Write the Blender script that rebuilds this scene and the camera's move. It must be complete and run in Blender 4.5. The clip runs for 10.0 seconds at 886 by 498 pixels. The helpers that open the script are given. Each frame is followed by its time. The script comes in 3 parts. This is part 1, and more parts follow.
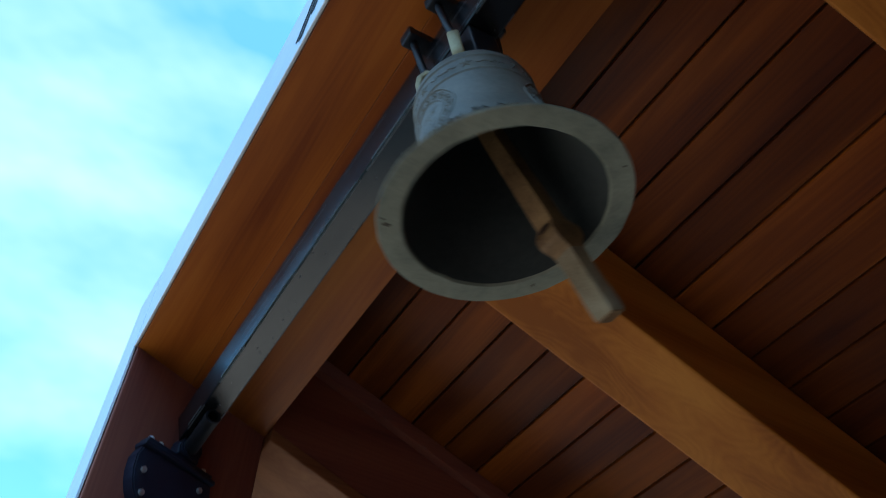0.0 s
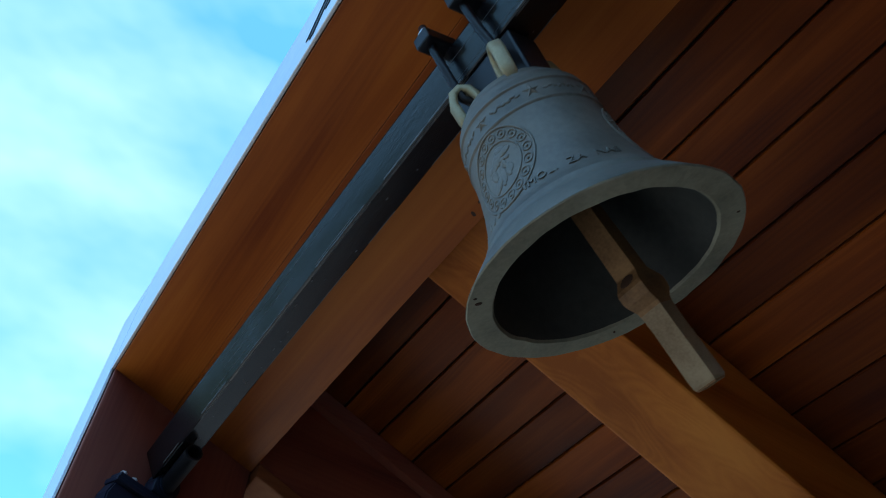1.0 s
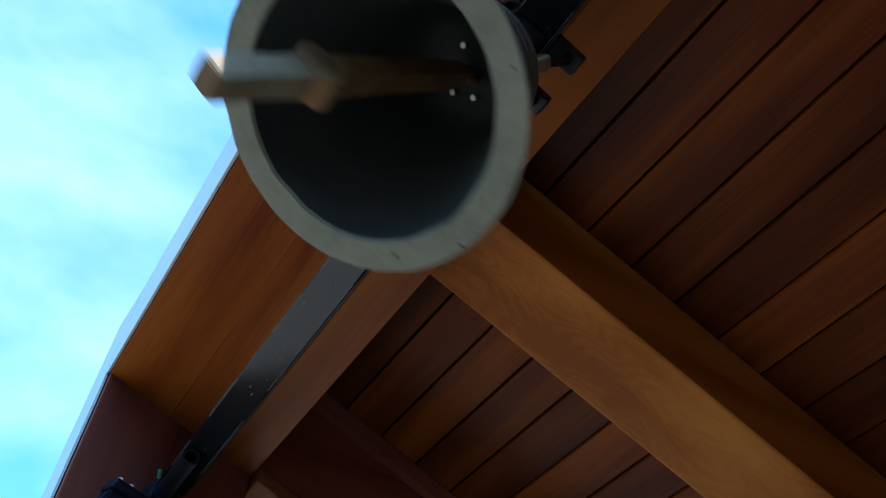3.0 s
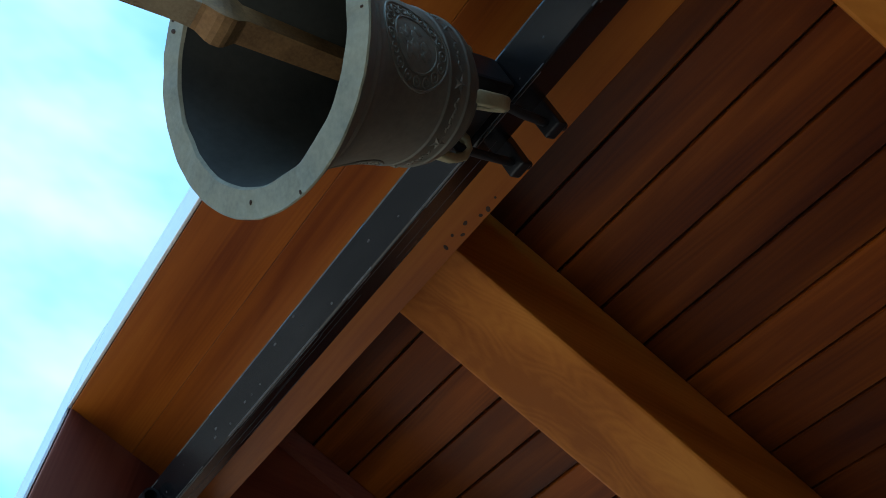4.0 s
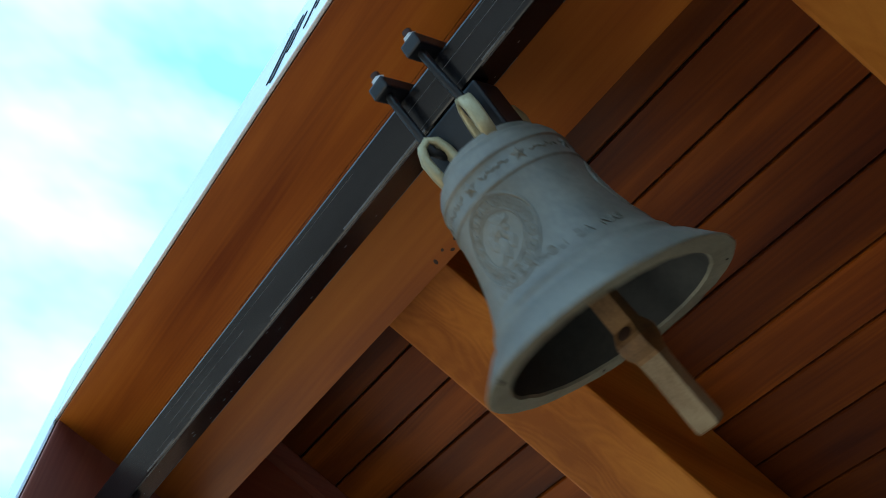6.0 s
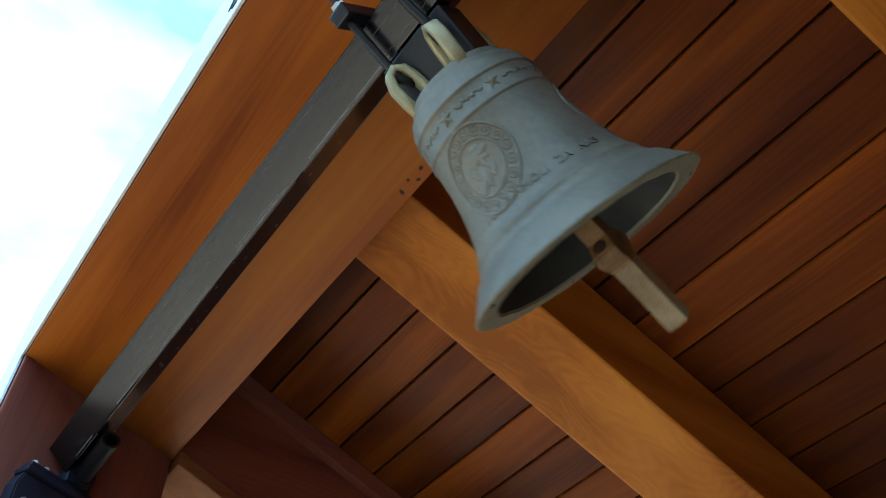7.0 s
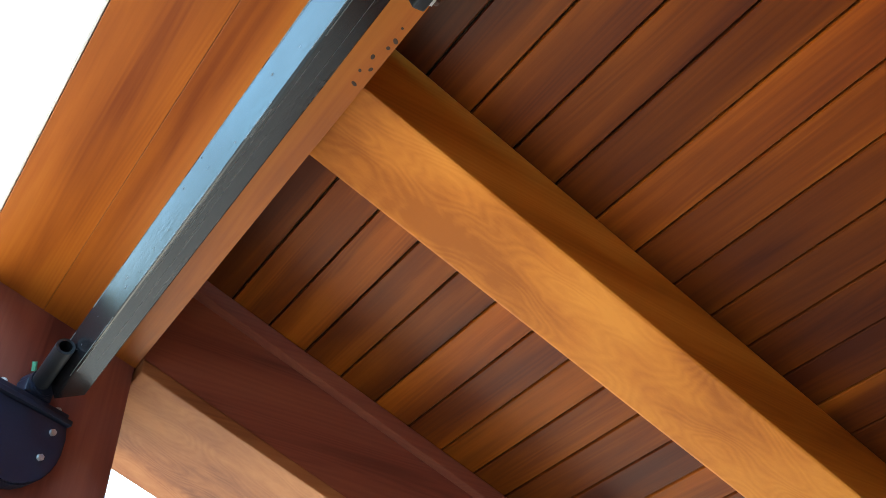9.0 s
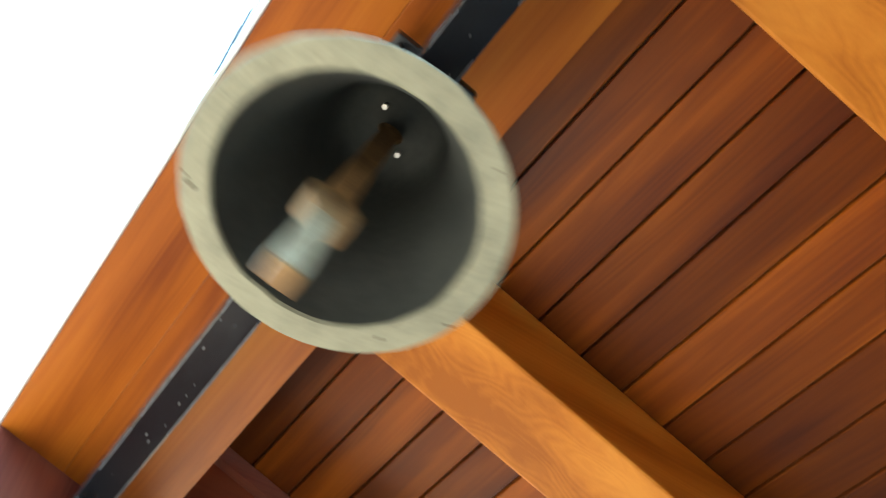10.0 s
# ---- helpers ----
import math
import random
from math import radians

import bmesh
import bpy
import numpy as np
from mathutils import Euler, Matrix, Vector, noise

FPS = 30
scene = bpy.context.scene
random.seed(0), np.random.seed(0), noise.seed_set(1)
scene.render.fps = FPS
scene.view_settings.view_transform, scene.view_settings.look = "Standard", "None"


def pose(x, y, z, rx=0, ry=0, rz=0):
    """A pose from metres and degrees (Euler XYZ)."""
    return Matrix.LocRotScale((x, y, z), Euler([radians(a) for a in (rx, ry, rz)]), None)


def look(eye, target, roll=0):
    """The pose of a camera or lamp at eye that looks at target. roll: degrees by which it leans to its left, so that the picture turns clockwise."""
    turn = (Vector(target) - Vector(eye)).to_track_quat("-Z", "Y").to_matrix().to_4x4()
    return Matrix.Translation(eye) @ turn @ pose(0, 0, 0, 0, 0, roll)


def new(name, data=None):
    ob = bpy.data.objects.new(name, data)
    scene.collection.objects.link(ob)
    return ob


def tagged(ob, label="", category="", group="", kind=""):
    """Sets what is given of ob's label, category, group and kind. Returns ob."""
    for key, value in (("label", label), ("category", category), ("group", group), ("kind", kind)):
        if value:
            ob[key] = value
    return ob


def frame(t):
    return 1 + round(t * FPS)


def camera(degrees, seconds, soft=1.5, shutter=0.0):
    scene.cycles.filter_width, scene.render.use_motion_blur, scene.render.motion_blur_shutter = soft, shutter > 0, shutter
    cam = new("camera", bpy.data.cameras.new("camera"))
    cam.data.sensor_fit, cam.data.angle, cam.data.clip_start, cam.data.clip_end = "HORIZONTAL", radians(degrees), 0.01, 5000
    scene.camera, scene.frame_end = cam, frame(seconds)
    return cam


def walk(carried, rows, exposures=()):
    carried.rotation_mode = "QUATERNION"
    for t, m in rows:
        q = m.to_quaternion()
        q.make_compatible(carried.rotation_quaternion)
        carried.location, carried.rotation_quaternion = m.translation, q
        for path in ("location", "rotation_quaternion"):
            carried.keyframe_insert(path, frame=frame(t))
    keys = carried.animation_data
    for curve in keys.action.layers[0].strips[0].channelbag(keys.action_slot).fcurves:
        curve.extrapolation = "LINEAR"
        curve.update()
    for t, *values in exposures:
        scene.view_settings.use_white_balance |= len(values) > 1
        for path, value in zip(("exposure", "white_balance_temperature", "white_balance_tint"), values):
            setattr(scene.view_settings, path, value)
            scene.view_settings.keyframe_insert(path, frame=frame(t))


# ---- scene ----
# ---- camera ----
cam = camera(56.29, 10.0, soft=0.85, shutter=0.3)
PATH = [
    (0, pose(-0.1294, -1.6478, 1.6223, 138.29, -0.81, -31.58)),
    (0.5, pose(-0.1528, -1.6521, 1.6769, 141.34, -0.60, -31.32)),
    (1, pose(-0.1074, -1.5570, 1.7636, 139.26, -2.66, -33.56)),
    (1.5, pose(-0.0929, -1.5388, 1.8045, 137.37, -5.26, -28.69)),
    (2, pose(-0.1148, -1.5361, 1.8032, 138.10, -3.78, -29.91)),
    (2.2, pose(-0.1086, -1.5318, 1.7994, 138.16, -3.23, -32.33)),
    (3.3, pose(-0.0933, -1.5278, 1.7800, 140.44, -1.40, -33.49)),
    (3.5, pose(-0.0914, -1.5292, 1.7776, 141.24, -1.55, -35.85)),
    (4, pose(-0.0954, -1.5390, 1.7978, 141.44, -1.26, -34.84)),
    (4.5, pose(-0.1044, -1.5436, 1.7970, 142.49, -1.67, -36.38)),
    (5, pose(-0.0949, -1.5665, 1.7864, 143.33, -1.39, -33.57)),
    (5.5, pose(-0.1118, -1.5515, 1.8110, 142.40, -0.19, -35.10)),
    (5.7, pose(-0.1094, -1.5491, 1.8047, 142.52, -0.68, -35.40)),
    (6.8, pose(-0.0960, -1.5389, 1.7727, 139.37, 0.10, -36.53)),
    (7, pose(-0.0926, -1.5383, 1.7658, 138.58, 0.96, -36.85)),
    (7.5, pose(-0.0652, -1.5245, 1.7586, 136.94, 0.73, -35.53)),
    (8, pose(-0.0829, -1.5202, 1.7729, 135.88, 0.84, -36.97)),
    (8.5, pose(-0.0613, -1.5126, 1.7565, 135.29, 1.83, -38.03)),
    (9, pose(-0.0539, -1.5166, 1.7639, 132.58, 3.54, -37.25)),
    (9.5, pose(-0.0330, -1.5005, 1.7426, 137.64, 2.04, -39.77)),
    (10, pose(-0.0654, -1.5291, 1.7547, 144.06, 1.46, -36.96)),
]

walk(cam, PATH, [(0.0, 0.80, 6000, 11), (2.0, 0.55, 5600, 10), (3.4, 0.82, 5950, 11), (4.0, 1.0, 6500, 10), (4.6, 1.42, 6800, 10), (5.2, 0.88, 6300, 10),
                 (5.6, 1.1, 6600, 10), (7.0, 1.85, 7000, 10), (8.0, 2.4, 7100, 10), (9.0, 3.2, 7000, 10), (9.5, 3.65, 7600, 10), (10.0, 3.4, 7400, 10)])

# ---- light ----
SUN_UP, SUN_TURN = 64.0, 173.0   # elevation and compass turn of the sun, degrees
world = bpy.data.worlds.new("sky")
world.use_nodes = True
scene.world = world
wn, wl = world.node_tree.nodes, world.node_tree.links
wn.clear()
w_out = wn.new("ShaderNodeOutputWorld")
w_bg = wn.new("ShaderNodeBackground")
w_sky = wn.new("ShaderNodeTexSky")
w_sky.sky_type, w_sky.sun_disc = "NISHITA", False
w_sky.sun_elevation, w_sky.sun_rotation = radians(SUN_UP), radians(SUN_TURN)
w_sky.altitude, w_sky.dust_density = 600, 0.6
w_co = wn.new("ShaderNodeTexCoord")
w_map = wn.new("ShaderNodeMapping")
w_map.inputs["Scale"].default_value = (1.0, 1.6, 1.8)
w_map.inputs["Rotation"].default_value = (0.3, 0.2, 0.7)
w_noise = wn.new("ShaderNodeTexNoise")
w_noise.inputs["Scale"].default_value = 1.7
w_noise.inputs["Detail"].default_value = 5.0
w_noise.inputs["Roughness"].default_value = 0.52
w_ramp = wn.new("ShaderNodeMapRange")
w_ramp.inputs["From Min"].default_value, w_ramp.inputs["From Max"].default_value = 0.38, 0.86
w_mix = wn.new("ShaderNodeMix")
w_mix.data_type = "RGBA"
w_mix.inputs["B"].default_value = (6.0, 7.6, 8.6, 1.0)
w_tint = wn.new("ShaderNodeMix")
w_tint.data_type, w_tint.blend_type = "RGBA", "MULTIPLY"
w_tint.inputs["Factor"].default_value = 1.0
w_tint.inputs["B"].default_value = (1.05, 2.02, 2.14, 1.0)
wl.new(w_sky.outputs["Color"], w_tint.inputs["A"])
wl.new(w_co.outputs["Generated"], w_map.inputs["Vector"])
wl.new(w_map.outputs["Vector"], w_noise.inputs["Vector"])
wl.new(w_noise.outputs["Fac"], w_ramp.inputs["Value"])
wl.new(w_ramp.outputs["Result"], w_mix.inputs["Factor"])
wl.new(w_tint.outputs["Result"], w_mix.inputs["A"])
wl.new(w_mix.outputs["Result"], w_bg.inputs["Color"])
w_bg.inputs["Strength"].default_value = 0.15
wl.new(w_bg.outputs["Background"], w_out.inputs["Surface"])

sun = new("sun", bpy.data.lights.new("sun", "SUN"))
sun.data.energy, sun.data.angle, sun.data.color = 4.2, radians(0.6), (1.0, 0.95, 0.87)
az, el = radians(SUN_TURN), radians(SUN_UP)
sun.matrix_world = look((0, 0, 9), Vector((0, 0, 9)) - Vector((math.sin(az) * math.cos(el), math.cos(az) * math.cos(el), math.sin(el))))


# ---- materials ----
def material(name, rough=0.5, metal=0.0):
    m = bpy.data.materials.new(name)
    m.use_nodes = True
    b = m.node_tree.nodes["Principled BSDF"]
    b.inputs["Roughness"].default_value, b.inputs["Metallic"].default_value = rough, metal
    return m, m.node_tree.nodes, m.node_tree.links, b


def ramp_node(nodes, stops):
    r = nodes.new("ShaderNodeValToRGB")
    while len(r.color_ramp.elements) < len(stops):
        r.color_ramp.elements.new(0.5)
    for e, (at, c) in zip(r.color_ramp.elements, stops):
        e.position, e.color = at, (*c, 1.0)
    return r


def wood(name, dark, mid, light, along, rough=0.42, tone=0.35, grain=1.0, knots=True, boards=False):
    """Stained softwood; along: the axis on which its fibres run; boards: many boards in one mesh."""
    m, n, l, b = material(name, rough)
    co = n.new("ShaderNodeTexCoord")
    info = n.new("ShaderNodeNewGeometry" if boards else "ShaderNodeObjectInfo")
    own = info.outputs["Random Per Island" if boards else "Random"]
    shift = n.new("ShaderNodeVectorMath")
    shift.operation = "MULTIPLY_ADD"
    l.new(own, shift.inputs[0])
    shift.inputs[1].default_value = (7.3, 11.7, 5.1)
    l.new(co.outputs["Object"], shift.inputs[2])
    def mapped(k, across):
        mp = n.new("ShaderNodeMapping")
        s = [across] * 3
        s["xyz".index(along)] = k
        mp.inputs["Scale"].default_value = s
        l.new(shift.outputs[0], mp.inputs["Vector"])
        return mp
    bend = n.new("ShaderNodeTexNoise")
    bend.inputs["Scale"].default_value, bend.inputs["Detail"].default_value = 1.0, 3.0
    l.new(mapped(0.9, 8.0).outputs[0], bend.inputs["Vector"])
    fibre = n.new("ShaderNodeTexNoise")
    fibre.inputs["Scale"].default_value, fibre.inputs["Detail"].default_value = 1.0, 6.0
    fibre.inputs["Roughness"].default_value = 0.65
    l.new(mapped(5.0, 190.0).outputs[0], fibre.inputs["Vector"])
    # year rings: a slow field cut into bands
    ring = n.new("ShaderNodeTexNoise")
    ring.inputs["Scale"].default_value, ring.inputs["Detail"].default_value = 1.0, 1.5
    l.new(mapped(0.55, 10.0).outputs[0], ring.inputs["Vector"])
    band = n.new("ShaderNodeMath")
    band.operation = "MULTIPLY"
    band.inputs[1].default_value = 42.0
    l.new(ring.outputs["Fac"], band.inputs[0])
    saw = n.new("ShaderNodeMath")
    saw.operation = "PINGPONG"
    saw.inputs[1].default_value = 1.0
    l.new(band.outputs[0], saw.inputs[0])
    mixa = n.new("ShaderNodeMath")
    mixa.operation = "MULTIPLY_ADD"
    l.new(saw.outputs[0], mixa.inputs[0])
    mixa.inputs[1].default_value = 0.07 * grain
    l.new(bend.outputs["Fac"], mixa.inputs[2])
    mixb = n.new("ShaderNodeMath")
    mixb.operation = "MULTIPLY_ADD"
    l.new(fibre.outputs["Fac"], mixb.inputs[0])
    mixb.inputs[1].default_value = 0.15
    l.new(mixa.outputs[0], mixb.inputs[2])
    col = ramp_node(n, [(0.42, dark), (0.60, mid), (0.80, light)])
    l.new(mixb.outputs[0], col.inputs["Fac"])
    # each piece of timber has a tone of its own
    mr = n.new("ShaderNodeMapRange")
    mr.inputs["To Min"].default_value, mr.inputs["To Max"].default_value = 1.0 - tone, 1.0 + tone
    l.new(own, mr.inputs["Value"])
    hsv = n.new("ShaderNodeHueSaturation")
    l.new(mr.outputs["Result"], hsv.inputs["Value"])
    l.new(col.outputs["Color"], hsv.inputs["Color"])
    # knots, few and small
    vor = n.new("ShaderNodeTexVoronoi")
    vor.inputs["Scale"].default_value = 1.0
    l.new(mapped(1.6, 4.6).outputs[0], vor.inputs["Vector"])
    kr = n.new("ShaderNodeMapRange")
    kr.inputs["From Min"].default_value, kr.inputs["From Max"].default_value = 0.025, 0.075
    l.new(vor.outputs["Distance"], kr.inputs["Value"])
    knot = n.new("ShaderNodeMix")
    knot.data_type = "RGBA"
    knot.inputs["A"].default_value = (dark[0] * 0.45, dark[1] * 0.4, dark[2] * 0.4, 1)
    l.new(kr.outputs["Result"], knot.inputs["Factor"])
    l.new(hsv.outputs["Color"], knot.inputs["B"])
    l.new((knot.outputs["Result"] if knots else hsv.outputs["Color"]), b.inputs["Base Color"])
    rr = n.new("ShaderNodeMapRange")
    rr.inputs["To Min"].default_value, rr.inputs["To Max"].default_value = rough - 0.1, rough + 0.16
    l.new(bend.outputs["Fac"], rr.inputs["Value"])
    l.new(rr.outputs["Result"], b.inputs["Roughness"])
    b.inputs["Specular IOR Level"].default_value = 0.16   # stained, not varnished
    bump = n.new("ShaderNodeBump")
    bump.inputs["Strength"].default_value, bump.inputs["Distance"].default_value = 0.3, 0.002
    l.new(mixb.outputs[0], bump.inputs["Height"])
    l.new(bump.outputs["Normal"], b.inputs["Normal"])
    return m


def rough_metal(name, dark, light, scale, rough, metal, bump_depth=0.001, spots=None, stretch=(1, 1, 1)):
    """Metal or mineral with stains at two sizes."""
    m, n, l, b = material(name, rough, metal)
    co = n.new("ShaderNodeTexCoord")
    mp = n.new("ShaderNodeMapping")
    mp.inputs["Scale"].default_value = stretch
    l.new(co.outputs["Object"], mp.inputs["Vector"])
    a = n.new("ShaderNodeTexNoise")
    a.inputs["Scale"].default_value, a.inputs["Detail"].default_value, a.inputs["Roughness"].default_value = scale, 6.0, 0.62
    l.new(mp.outputs[0], a.inputs["Vector"])
    f = n.new("ShaderNodeTexNoise")
    f.inputs["Scale"].default_value, f.inputs["Detail"].default_value = scale * 14, 4.0
    l.new(mp.outputs[0], f.inputs["Vector"])
    s = n.new("ShaderNodeMath")
    s.operation = "MULTIPLY_ADD"
    s.inputs[1].default_value = 0.35
    l.new(f.outputs["Fac"], s.inputs[0])
    l.new(a.outputs["Fac"], s.inputs[2])
    stops = [(0.42, dark), (0.9, light)]
    if spots:
        stops = [(0.36, spots), (0.46, dark), (0.9, light)]
    r = ramp_node(n, stops)
    l.new(s.outputs[0], r.inputs["Fac"])
    l.new(r.outputs["Color"], b.inputs["Base Color"])
    rr = n.new("ShaderNodeMapRange")
    rr.inputs["To Min"].default_value, rr.inputs["To Max"].default_value = max(0.05, rough - 0.14), min(1.0, rough + 0.2)
    l.new(a.outputs["Fac"], rr.inputs["Value"])
    l.new(rr.outputs["Result"], b.inputs["Roughness"])
    bp = n.new("ShaderNodeBump")
    bp.inputs["Strength"].default_value, bp.inputs["Distance"].default_value = 0.4, bump_depth
    l.new(s.outputs[0], bp.inputs["Height"])
    l.new(bp.outputs["Normal"], b.inputs["Normal"])
    return m


PLANK_WOOD = wood("plank_wood", (0.092, 0.020, 0.007), (0.185, 0.042, 0.006), (0.36, 0.092, 0.009), "y", 0.36, 0.24, 0.7, True, True)
RAFTER_WOOD = wood("rafter_wood", (0.34, 0.095, 0.012), (0.50, 0.158, 0.020), (0.62, 0.225, 0.034), "x", 0.42, 0.06, 1.0, False)
BEAM_WOOD = wood("beam_wood", (0.19, 0.040, 0.008), (0.34, 0.088, 0.011), (0.46, 0.142, 0.017), "y", 0.42, 0.06, 0.7, False)
POST_WOOD = wood("post_wood", (0.13, 0.037, 0.032), (0.23, 0.072, 0.055), (0.31, 0.106, 0.070), "z", 0.5, 0.05)
END_WOOD = wood("end_beam_wood", (0.13, 0.036, 0.030), (0.25, 0.072, 0.048), (0.33, 0.105, 0.060), "x", 0.5, 0.05)
# for rim and beam chips, and for the painted shade on the clapper
CHIP_AND_SHADE = rough_metal("dark_chip_and_shade", (0.03, 0.012, 0.006), (0.06, 0.025, 0.012), 60.0, 0.8, 0.0)
# lighter than the end beam: bounce from the ground is in this colour
SOFFIT_LIT_WOOD = wood("soffit_lit_wood", (0.16, 0.050, 0.022), (0.30, 0.112, 0.046), (0.42, 0.175, 0.072), "x", 0.5, 0.05, 0.8, False)
DECK = material("roof_deck_board", 0.9)[0]
DECK.node_tree.nodes["Principled BSDF"].inputs["Base Color"].default_value = (0.02, 0.01, 0.007, 1)
FASCIA_METAL = rough_metal("fascia_metal", (0.50, 0.52, 0.55), (0.66, 0.68, 0.70), 4.0, 0.34, 0.7, 0.0004)
INK = material("black_lettering", 0.7)[0]
INK.node_tree.nodes["Principled BSDF"].inputs["Base Color"].default_value = (0.012, 0.012, 0.016, 1)
BRONZE = rough_metal("weathered_bronze", (0.098, 0.089, 0.071), (0.200, 0.180, 0.142), 9.0, 0.5, 0.2, 0.0006, (0.085, 0.085, 0.08))
# far darker than the outer bronze: the hollow's shade is in this colour
BRONZE_INSIDE = rough_metal("shaded_bronze_inside", (0.022, 0.025, 0.026), (0.065, 0.069, 0.062), 8.0, 0.6, 0.2, 0.0008)
BRONZE_RIM = rough_metal("filed_bronze_rim", (0.17, 0.165, 0.12), (0.33, 0.315, 0.23), 16.0, 0.55, 0.2, 0.0012, (0.10, 0.10, 0.08))
CANON = rough_metal("yellow_bronze", (0.30, 0.25, 0.14), (0.46, 0.41, 0.26), 20.0, 0.5, 0.4, 0.0006)
STEEL = rough_metal("dark_varnished_steel", (0.005, 0.005, 0.007), (0.012, 0.012, 0.015), 14.0, 0.19, 0.0, 0.0007, (0.004, 0.004, 0.005), (1, 0.3, 1))
STEEL.node_tree.nodes["Principled BSDF"].inputs["IOR"].default_value = 1.52
BARE_STEEL = rough_metal("bare_worn_steel", (0.05, 0.05, 0.056), (0.17, 0.17, 0.18), 40.0, 0.45, 0.3, 0.0003)
BLACK_STEEL = rough_metal("black_painted_steel", (0.006, 0.007, 0.011), (0.016, 0.017, 0.022), 15.0, 0.4, 0.2, 0.0006)
NAVY_PAINT = rough_metal("navy_painted_iron", (0.006, 0.009, 0.022), (0.014, 0.018, 0.04), 14.0, 0.45, 0.1, 0.0006)
THREAD = rough_metal("rusty_thread", (0.035, 0.012, 0.008), (0.07, 0.025, 0.015), 60.0, 0.7, 0.1)
GREEN_BRASS = rough_metal("verdigris_brass", (0.03, 0.22, 0.13), (0.10, 0.42, 0.28), 60.0, 0.5, 0.2, 0.0002)
ZINC = rough_metal("zinc_bolt", (0.45, 0.46, 0.47), (0.7, 0.7, 0.7), 60.0, 0.35, 0.8, 0.0002)
RUST_IRON = rough_metal("rusty_clapper_iron", (0.13, 0.062, 0.022), (0.36, 0.20, 0.080), 22.0, 0.62, 0.15, 0.0015, (0.05, 0.025, 0.012))
PALE_IRON = rough_metal("worn_pale_iron", (0.19, 0.125, 0.065), (0.38, 0.295, 0.185), 26.0, 0.6, 0.2, 0.0015, (0.16, 0.11, 0.06))
PLASTER = rough_metal("brown_render", (0.09, 0.07, 0.05), (0.15, 0.12, 0.09), 2.0, 0.85, 0.0, 0.002)
GRASS = rough_metal("bare_earth", (0.030, 0.027, 0.020), (0.055, 0.048, 0.038), 1.5, 0.95, 0.0, 0.02)
WOODS = rough_metal("far_woods", (0.012, 0.022, 0.010), (0.04, 0.055, 0.024), 0.15, 0.95, 0.0, 0.3)
DARK_FLOOR = rough_metal("dim_bounce_floor", (0.075, 0.066, 0.057), (0.13, 0.115, 0.10), 3.0, 0.8, 0.0, 0.002)
# pale stone for the unseen slabs that throw sunlight upwards
GROUND = rough_metal("pale_bounce_stone", (0.27, 0.232, 0.18), (0.38, 0.325, 0.25), 1.2, 0.9, 0.0, 0.01)


# ---- building helpers ----
def part(name, bm, mat, parent=None, label="", smooth=False):
    bmesh.ops.recalc_face_normals(bm, faces=bm.faces[:])
    me = bpy.data.meshes.new(name)
    bm.to_mesh(me)
    bm.free()
    for k in (mat if isinstance(mat, (list, tuple)) else (mat,)):
        me.materials.append(k)
    if smooth:
        for p in me.polygons:
            p.use_smooth = True
    ob = new(name, me)
    if parent is not None:
        ob.parent = parent
    if label:
        tagged(ob, label)
    return ob


def prism(outline, z0, z1, bevel=0.0):
    """An upright prism over a plan outline."""
    bm = bmesh.new()
    lo = [bm.verts.new((x, y, z0)) for x, y in outline]
    hi = [bm.verts.new((x, y, z1)) for x, y in outline]
    bm.faces.new(lo[::-1])
    bm.faces.new(hi)
    for i in range(len(lo)):
        j = (i + 1) % len(lo)
        bm.faces.new((lo[i], lo[j], hi[j], hi[i]))
    if bevel:
        bmesh.ops.bevel(bm, geom=bm.edges[:], offset=bevel, segments=2, affect="EDGES", profile=0.6)
    return bm


def box(x0, x1, y0, y1, z0, z1, bevel=0.0):
    return prism([(x0, y0), (x1, y0), (x1, y1), (x0, y1)], z0, z1, bevel)


def moved(bm, m):
    bmesh.ops.transform(bm, matrix=m, verts=bm.verts[:])
    return bm


def join(*bms):
    out = bms[0]
    for b in bms[1:]:
        me = bpy.data.meshes.new("tmp")
        b.to_mesh(me)
        b.free()
        out.from_mesh(me)
        bpy.data.meshes.remove(me)
    return out


def cyl(r, a, b, n=20, r2=None, bevel=0.0):
    """A round bar from point a to point b."""
    a, b = Vector(a), Vector(b)
    bm = bmesh.new()
    bmesh.ops.create_cone(bm, cap_ends=True, segments=n, radius1=r, radius2=r if r2 is None else r2, depth=(b - a).length)
    if bevel:
        rim = [e for e in bm.edges if len(e.link_faces) == 2 and any(len(f.verts) > 4 for f in e.link_faces)]
        bmesh.ops.bevel(bm, geom=rim, offset=bevel, segments=2, affect="EDGES")
    q = (b - a).to_track_quat("Z", "Y").to_matrix().to_4x4()
    return moved(bm, Matrix.Translation((a + b) / 2) @ q)


def tube(points, r, n=10):
    """A bent round rod through points."""
    bm = bmesh.new()
    pts = [Vector(p) for p in points]
    rings = []
    for i, p in enumerate(pts):
        d = (pts[min(i + 1, len(pts) - 1)] - pts[max(i - 1, 0)]).normalized()
        q = d.to_track_quat("Z", "Y")
        rings.append([bm.verts.new(p + q @ Vector((r * math.cos(k * math.tau / n), r * math.sin(k * math.tau / n), 0))) for k in range(n)])
    for u, v in zip(rings, rings[1:]):
        for k in range(n):
            bm.faces.new((u[k], u[(k + 1) % n], v[(k + 1) % n], v[k]))
    bm.faces.new(rings[0][::-1])
    bm.faces.new(rings[-1])
    return bm


